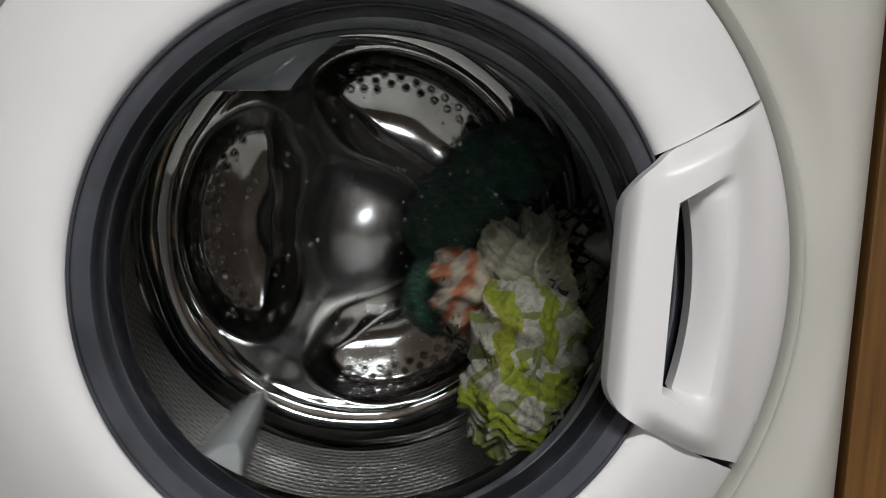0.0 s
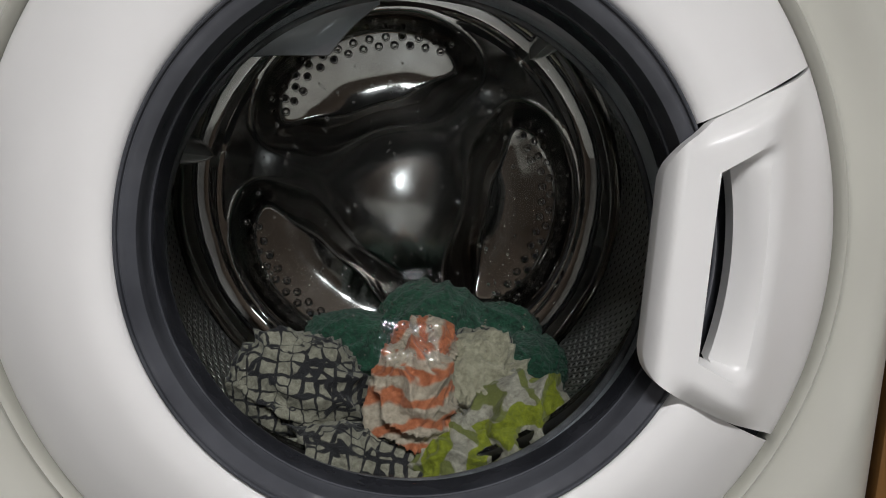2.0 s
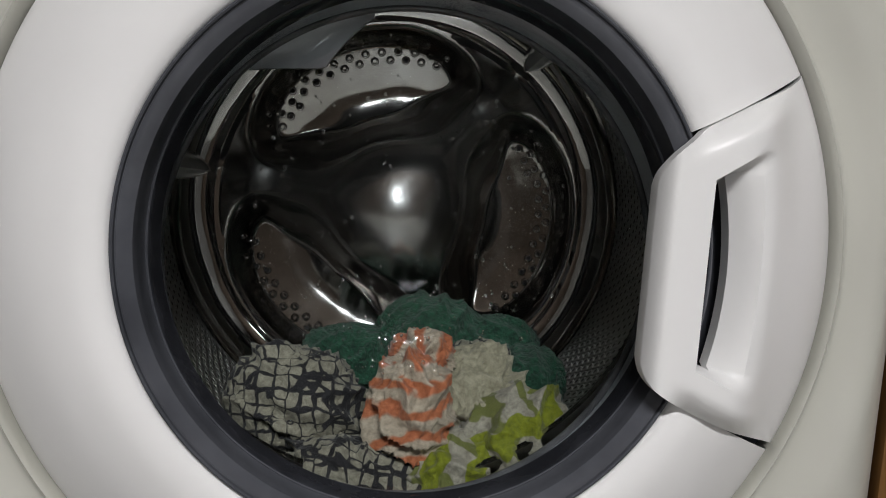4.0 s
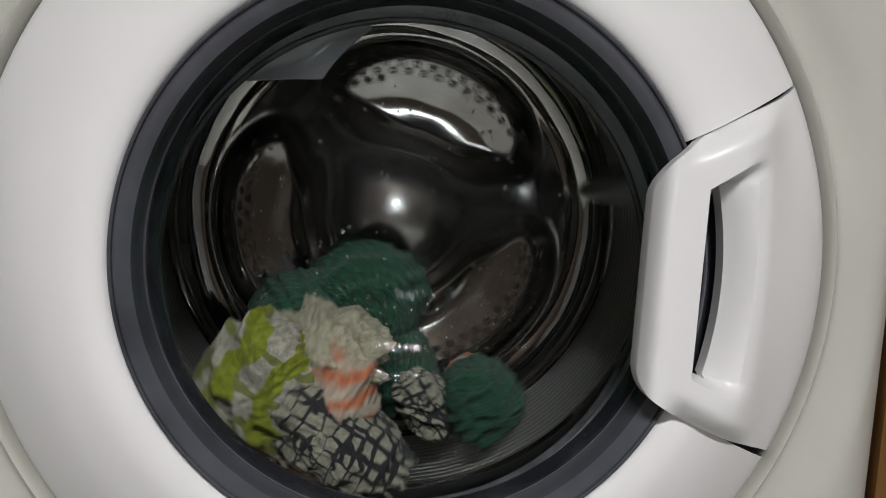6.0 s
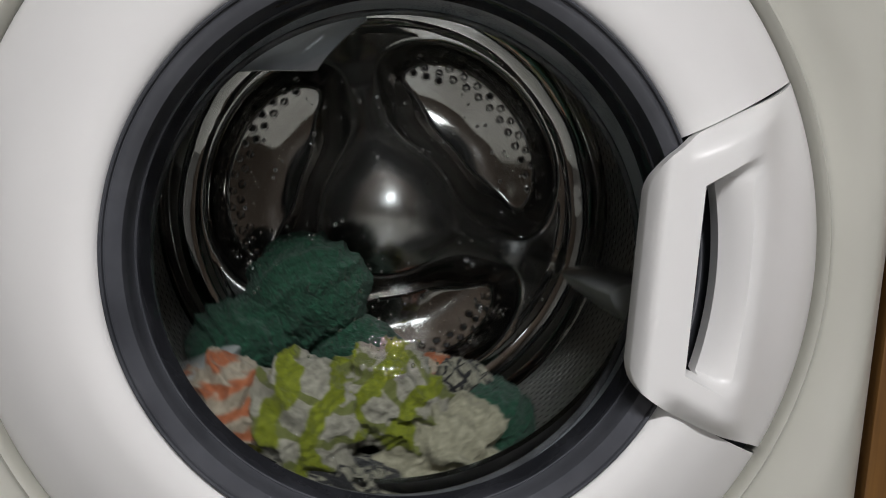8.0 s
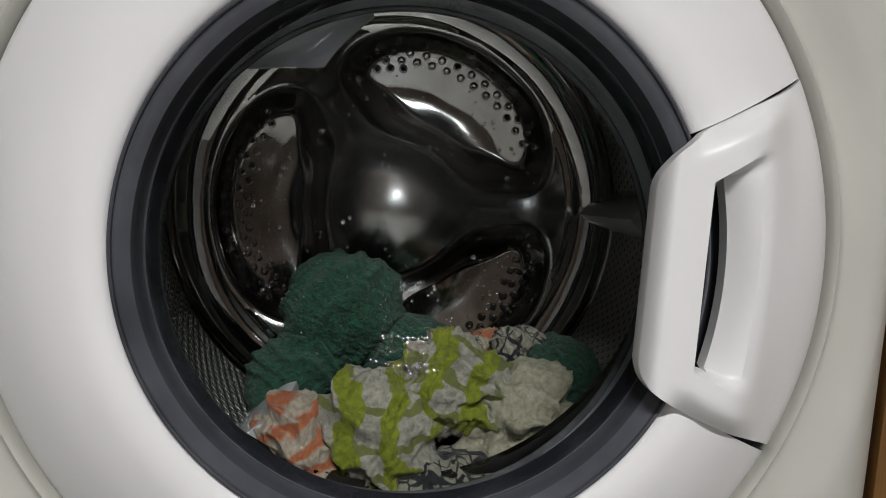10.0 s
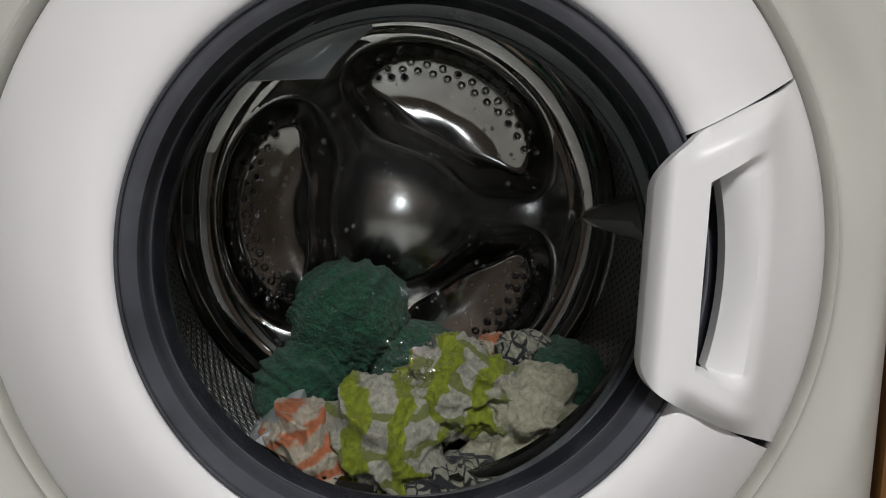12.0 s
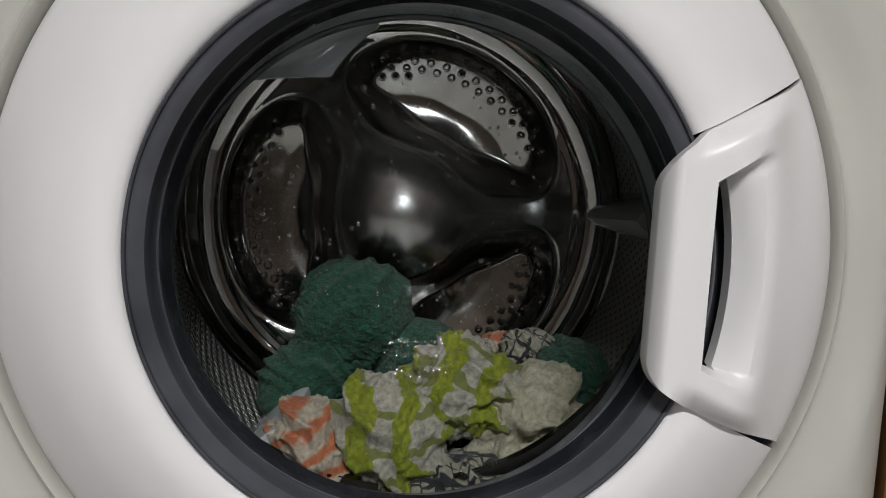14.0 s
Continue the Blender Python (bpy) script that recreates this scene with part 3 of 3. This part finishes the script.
# ------------------------------------------------------------ the laundry
def crumple(size, seed, fold=0.2, pleats=2.2, wrinkle=0.05):
    """A wad of cloth: a rounded lump gathered in long pleats, with finer creases across them. size: half extents in metres."""
    bm = bmesh.new()
    bmesh.ops.create_icosphere(bm, subdivisions=6, radius=1.0)
    rnd = random.Random(seed)
    off = Vector((seed * 3.7, seed * 1.9, seed * 5.3))
    sx, sy, sz = size
    mean = (sx * sy * sz) ** (1 / 3)
    along = Vector((rnd.uniform(-1, 1), 0.3 * rnd.uniform(-1, 1), rnd.uniform(-1, 1))).normalized()
    across = Vector((-along.z, 0.25, along.x))
    for v in bm.verts:
        n = v.co.copy()
        q = Vector((n.x * sx, n.y * sy, n.z * sz)) / mean
        warp = noise.noise_vector(q * 1.1 + off)
        phase = pleats * math.pi * q.dot(along) + 2.6 * warp.x + 1.2 * noise.noise(q * 2.4 - off)
        ridge = 1 - 1.6 * abs(math.sin(phase)) ** 0.9
        deep = 0.55 + 0.9 * noise.noise(q * 1.3 + off * 2)
        phase2 = 2.7 * pleats * math.pi * q.dot(across) + 3.4 * warp.y + 2.0 * noise.noise(q * 3.6 + off)
        crease = 1 - 1.7 * abs(math.sin(phase2))
        fine = 1 - 2.2 * abs(noise.noise(q * 5.2 + warp * 2.0 - off))
        k = 0.94 + 0.16 * noise.noise(q * 0.9 + off * 3) + 0.66 * fold * deep * ridge + wrinkle * (0.5 + warp.z) * crease + 0.55 * wrinkle * fine
        v.co = Vector((n.x * sx, n.y * sy, n.z * sz)) * k
    return bm


BASE = Vector((0.0, 0.13, ZC - 0.165))
# cloth pieces: thing, half extents, material, fold, seed,
#   resting in the first load (x, depth, z, turn), resting in the second load, way points in between
PIECES = [
    ("green_towel", (0.048, 0.042, 0.047), TERRY, 0.12, 1, (0.023, 0.180, -0.096, 0), (-0.042, 0.165, -0.066, 0)),
    ("green_towel", (0.050, 0.040, 0.034), TERRY, 0.16, 2, (-0.030, 0.180, -0.110, -10), (0.012, 0.172, -0.098, -10)),
    ("green_towel", (0.034, 0.038, 0.030), TERRY, 0.16, 3, (0.096, 0.145, -0.108, -30), (0.118, 0.128, -0.096, -40)),
    ("green_towel", (0.048, 0.036, 0.036), TERRY, 0.16, 4, (0.068, 0.175, -0.098, 20), (-0.070, 0.160, -0.114, 30)),
    ("netted_cloth", (0.052, 0.042, 0.042), NET, 0.26, 5, (-0.070, 0.112, -0.124, 0), (0.030, 0.175, -0.150, 60)),
    ("netted_cloth", (0.064, 0.036, 0.030), NET, 0.28, 6, (-0.020, 0.074, -0.162, -8), (0.044, 0.070, -0.166, 0)),
    ("netted_cloth", (0.030, 0.028, 0.022), NET, 0.24, 7, (0.056, 0.140, -0.098, 10), (0.096, 0.140, -0.086, -20)),
    ("striped_cloth", (0.031, 0.034, 0.042), STRIPE, 0.34, 8, (0.010, 0.084, -0.118, 10), (-0.056, 0.080, -0.146, 40)),
    ("striped_cloth", (0.022, 0.026, 0.024), STRIPE, 0.30, 9, (0.016, 0.112, -0.086, 80), (0.076, 0.165, -0.096, 20)),
    ("checked_cloth", (0.040, 0.036, 0.054), LIME, 0.26, 10, (0.076, 0.084, -0.142, -50), (-0.010, 0.076, -0.138, 8)),
    ("checked_cloth", (0.048, 0.034, 0.036), LIME, 0.28, 11, (0.042, 0.072, -0.160, 0), (0.041, 0.098, -0.101, -14)),
    ("beige_cloth", (0.046, 0.036, 0.040), BEIGE, 0.46, 12, (0.056, 0.118, -0.122, 0), (0.086, 0.098, -0.124, -20)),
]
LABELS = {
    "green_towel": ("wet dark green terry towel crumpled in the drum", "towel"),
    "netted_cloth": ("wet white cloth with a black net pattern", "cloth"),
    "striped_cloth": ("wet orange and cream striped knitted cloth, twisted", "cloth"),
    "checked_cloth": ("wet white cotton cloth with lime green bands", "cloth"),
    "beige_cloth": ("wet beige cotton cloth bunched in the drum", "cloth"),
}
things, movers = {}, []
for name, size, material, fold, seed, a, b in PIECES:
    if name not in things:
        things[name] = tagged(empty(name, Matrix.Translation(BASE)), *LABELS[name])
    ob = part("fold", crumple(size, seed, fold, 2.7 if material is TERRY else 2.0, 0.03 if material is TERRY else 0.045), material, things[name], crease=0)
    ob.matrix_basis = Matrix.Translation(Vector((a[0], a[1], ZC + a[2])) - BASE)
    movers.append((ob, a, b, name))


def droplets():
    """Beads of water on the inside of the glass bowl."""
    rnd = random.Random(4)
    bm = bmesh.new()
    for i in range(340):
        a, r = rnd.uniform(0, 2 * math.pi), 0.1 * math.sqrt(rnd.random())
        y = 0.0855 - 0.0305 * (r / 0.095) ** 2.2
        k = rnd.uniform(0.0003, 0.0009) * rnd.choice((1, 1, 1, 1.6))
        bmesh.ops.create_icosphere(bm, subdivisions=2, radius=k, matrix=Matrix.Translation((r * math.cos(a), y + 0.0002, ZC + 0.01 + r * math.sin(a))) @ Matrix.Diagonal((1, 0.6, 1.15, 1)))
    ob = part("water_drops", bm, WATER)
    tagged(ob, "small clear water drops on the porthole glass", "water drops", kind="stuff")


droplets()


# ------------------------------------------------------------ movement
# the drum's turn in degrees, counted up from +x to +z
TURN = [(0, 2), (0.1, 8), (0.2, 16), (0.3, 31), (0.4, 50), (0.5, 68), (0.6, 75), (0.7, 71), (0.8, 63), (0.9, 54), (1.0, 47), (1.1, 44), (1.2, 44),
        (1.3, 46), (1.5, 49), (1.7, 51), (2.0, 52), (2.5, 52), (3.2, 52), (4.0, 52), (4.5, 52), (4.7, 48), (4.9, 36), (5.1, 15), (5.3, -8), (5.4, -16), (5.5, -25),
        (5.6, -36), (5.7, -48), (5.8, -70), (5.9, -93), (6.0, -107), (6.1, -119), (6.2, -133), (6.3, -147), (6.4, -152), (6.5, -154.5), (6.6, -156),
        (6.7, -146), (6.8, -136), (6.9, -124), (7.0, -110), (7.1, -99), (7.2, -95), (7.3, -95), (7.4, -104), (7.5, -119), (7.6, -125), (7.7, -130),
        (7.8, -135), (7.9, -136), (8.0, -134), (8.1, -127), (8.2, -119), (8.4, -108), (8.6, -108), (8.8, -115), (9.0, -120), (9.3, -118), (9.6, -115.5),
        (10, -116), (10.3, -116), (11, -116), (12, -116), (13, -116), (14, -116)]
# where each cloth tumbles while the load changes shape: x and height from the porthole's axis
WAY = {
    0: {"green_towel": (0.079, 0.035), "netted_cloth": (0.117, 0.014), "striped_cloth": (0.072, -0.018), "checked_cloth": (0.108, -0.072), "beige_cloth": (0.115, -0.005)},
    0.2: {"green_towel": (0.053, 0.023), "netted_cloth": (0.115, -0.004), "striped_cloth": (0.046, -0.046), "checked_cloth": (0.105, -0.072), "beige_cloth": (0.088, -0.015)},
    0.4: {"green_towel": (0.037, -0.029), "netted_cloth": (0.069, -0.079), "striped_cloth": (0.104, -0.068), "checked_cloth": (0.093, -0.138), "beige_cloth": (0.042, -0.097)},
    0.5: {"green_towel": (0.022, -0.061), "netted_cloth": (0.019, -0.122), "striped_cloth": (0.085, -0.072), "checked_cloth": (0.104, -0.140), "beige_cloth": (0.061, -0.098)},
    5.5: {"green_towel": (-0.113, 0.004), "netted_cloth": (-0.088, -0.058), "striped_cloth": (-0.03, -0.135), "checked_cloth": (-0.086, -0.135), "beige_cloth": (-0.13, -0.086)},
    5.7: {"green_towel": (-0.086, 0.010), "netted_cloth": (-0.080, -0.076), "striped_cloth": (-0.02, -0.154), "checked_cloth": (-0.086, -0.131), "beige_cloth": (-0.051, -0.064)},
    5.9: {"green_towel": (-0.010, -0.062), "netted_cloth": (-0.037, -0.144), "striped_cloth": (0.01, -0.132), "checked_cloth": (-0.082, -0.139), "beige_cloth": (-0.050, -0.092)},
    6.1: {"green_towel": (-0.012, -0.092), "netted_cloth": (-0.021, -0.143), "striped_cloth": (0.016, -0.104), "checked_cloth": (-0.088, -0.112), "beige_cloth": (-0.055, -0.078)},
}
# how far a cloth lies behind (+) or before (-) its resting depth while it tumbles
BACK = {("netted_cloth", 0): 0.045, ("striped_cloth", 0): 0.045, ("netted_cloth", 0.2): 0.045, ("striped_cloth", 0.2): 0.045,
        ("striped_cloth", 0.4): -0.015, ("checked_cloth", 0.4): 0.02, ("striped_cloth", 0.5): -0.015, ("checked_cloth", 0.5): 0.025,
        ("netted_cloth", 5.5): -0.015, ("checked_cloth", 5.5): 0.04, ("netted_cloth", 5.7): -0.015, ("checked_cloth", 5.7): 0.04}
# how far the load swings past the drum while it settles into its second shape
SLIP = {6.3: -20, 6.4: -21, 6.5: -20, 6.6: -16, 6.7: -11, 6.8: -5, 6.9: 3, 7.0: 11, 7.1: 10, 7.2: 8, 7.3: 7, 7.4: 5, 7.5: 3, 7.6: 1}


def turned(place, angle):
    """A resting place carried round the drum's axis."""
    x, y, z, own = place
    a = radians(angle)
    dx, dz = x - AX, ZC + z - AZ
    at = Vector((AX + dx * math.cos(a) - dz * math.sin(a), y, AZ + dx * math.sin(a) + dz * math.cos(a))) - BASE
    return pose(*at, 0, -(own + angle), 0)


def tumbling(place, heart, at, own, back=0.0):
    """A piece of a cloth that tumbles with its heart at a way point."""
    x, y, z, turn = place
    a = radians(own)
    dx, dz = 0.8 * (x - heart[0]), 0.8 * (z - heart[1])
    px, pz = at[0] + dx * math.cos(a) - dz * math.sin(a), at[1] + dx * math.sin(a) + dz * math.cos(a)
    far = math.hypot(px - AX, pz + ZC - AZ)
    k = min(1.0, 0.142 / max(far, 1e-6))
    px, pz = AX + (px - AX) * k, AZ - ZC + (pz + ZC - AZ) * k
    return pose(*(Vector((px, y + back, ZC + pz)) - BASE), 0, -(turn + own), 0)


def motions():
    walk(steel_drum, [(t, pose(AX, 0, AZ, 0, -a, 0)) for t, a in TURN])
    hearts = {}
    for name in things:
        own = [(p[5], p[6]) for p in PIECES if p[0] == name]
        hearts[name] = [(sum(q[k][0] for q in own) / len(own), sum(q[k][2] for q in own) / len(own)) for k in (0, 1)]
    for ob, a, b, name in movers:
        rows = []
        for t, phi in TURN:
            if t in WAY:
                early, spin = t < 5.9, {0: 66, 0.2: 55, 0.4: 35, 0.5: 28, 5.5: -75, 5.7: -92, 5.9: -20, 6.1: -45}[t]
                rows.append((t, tumbling(a if early else b, hearts[name][0 if early else 1], WAY[t][name], spin, BACK.get((name, t), 0.0))))
            elif 0.6 <= t <= 5.3:
                rows.append((t, turned(a, phi - 52)))
            elif t >= 6.3:
                rows.append((t, turned(b, phi + 116 + SLIP.get(t, 0))))
        walk(ob, rows)


motions()
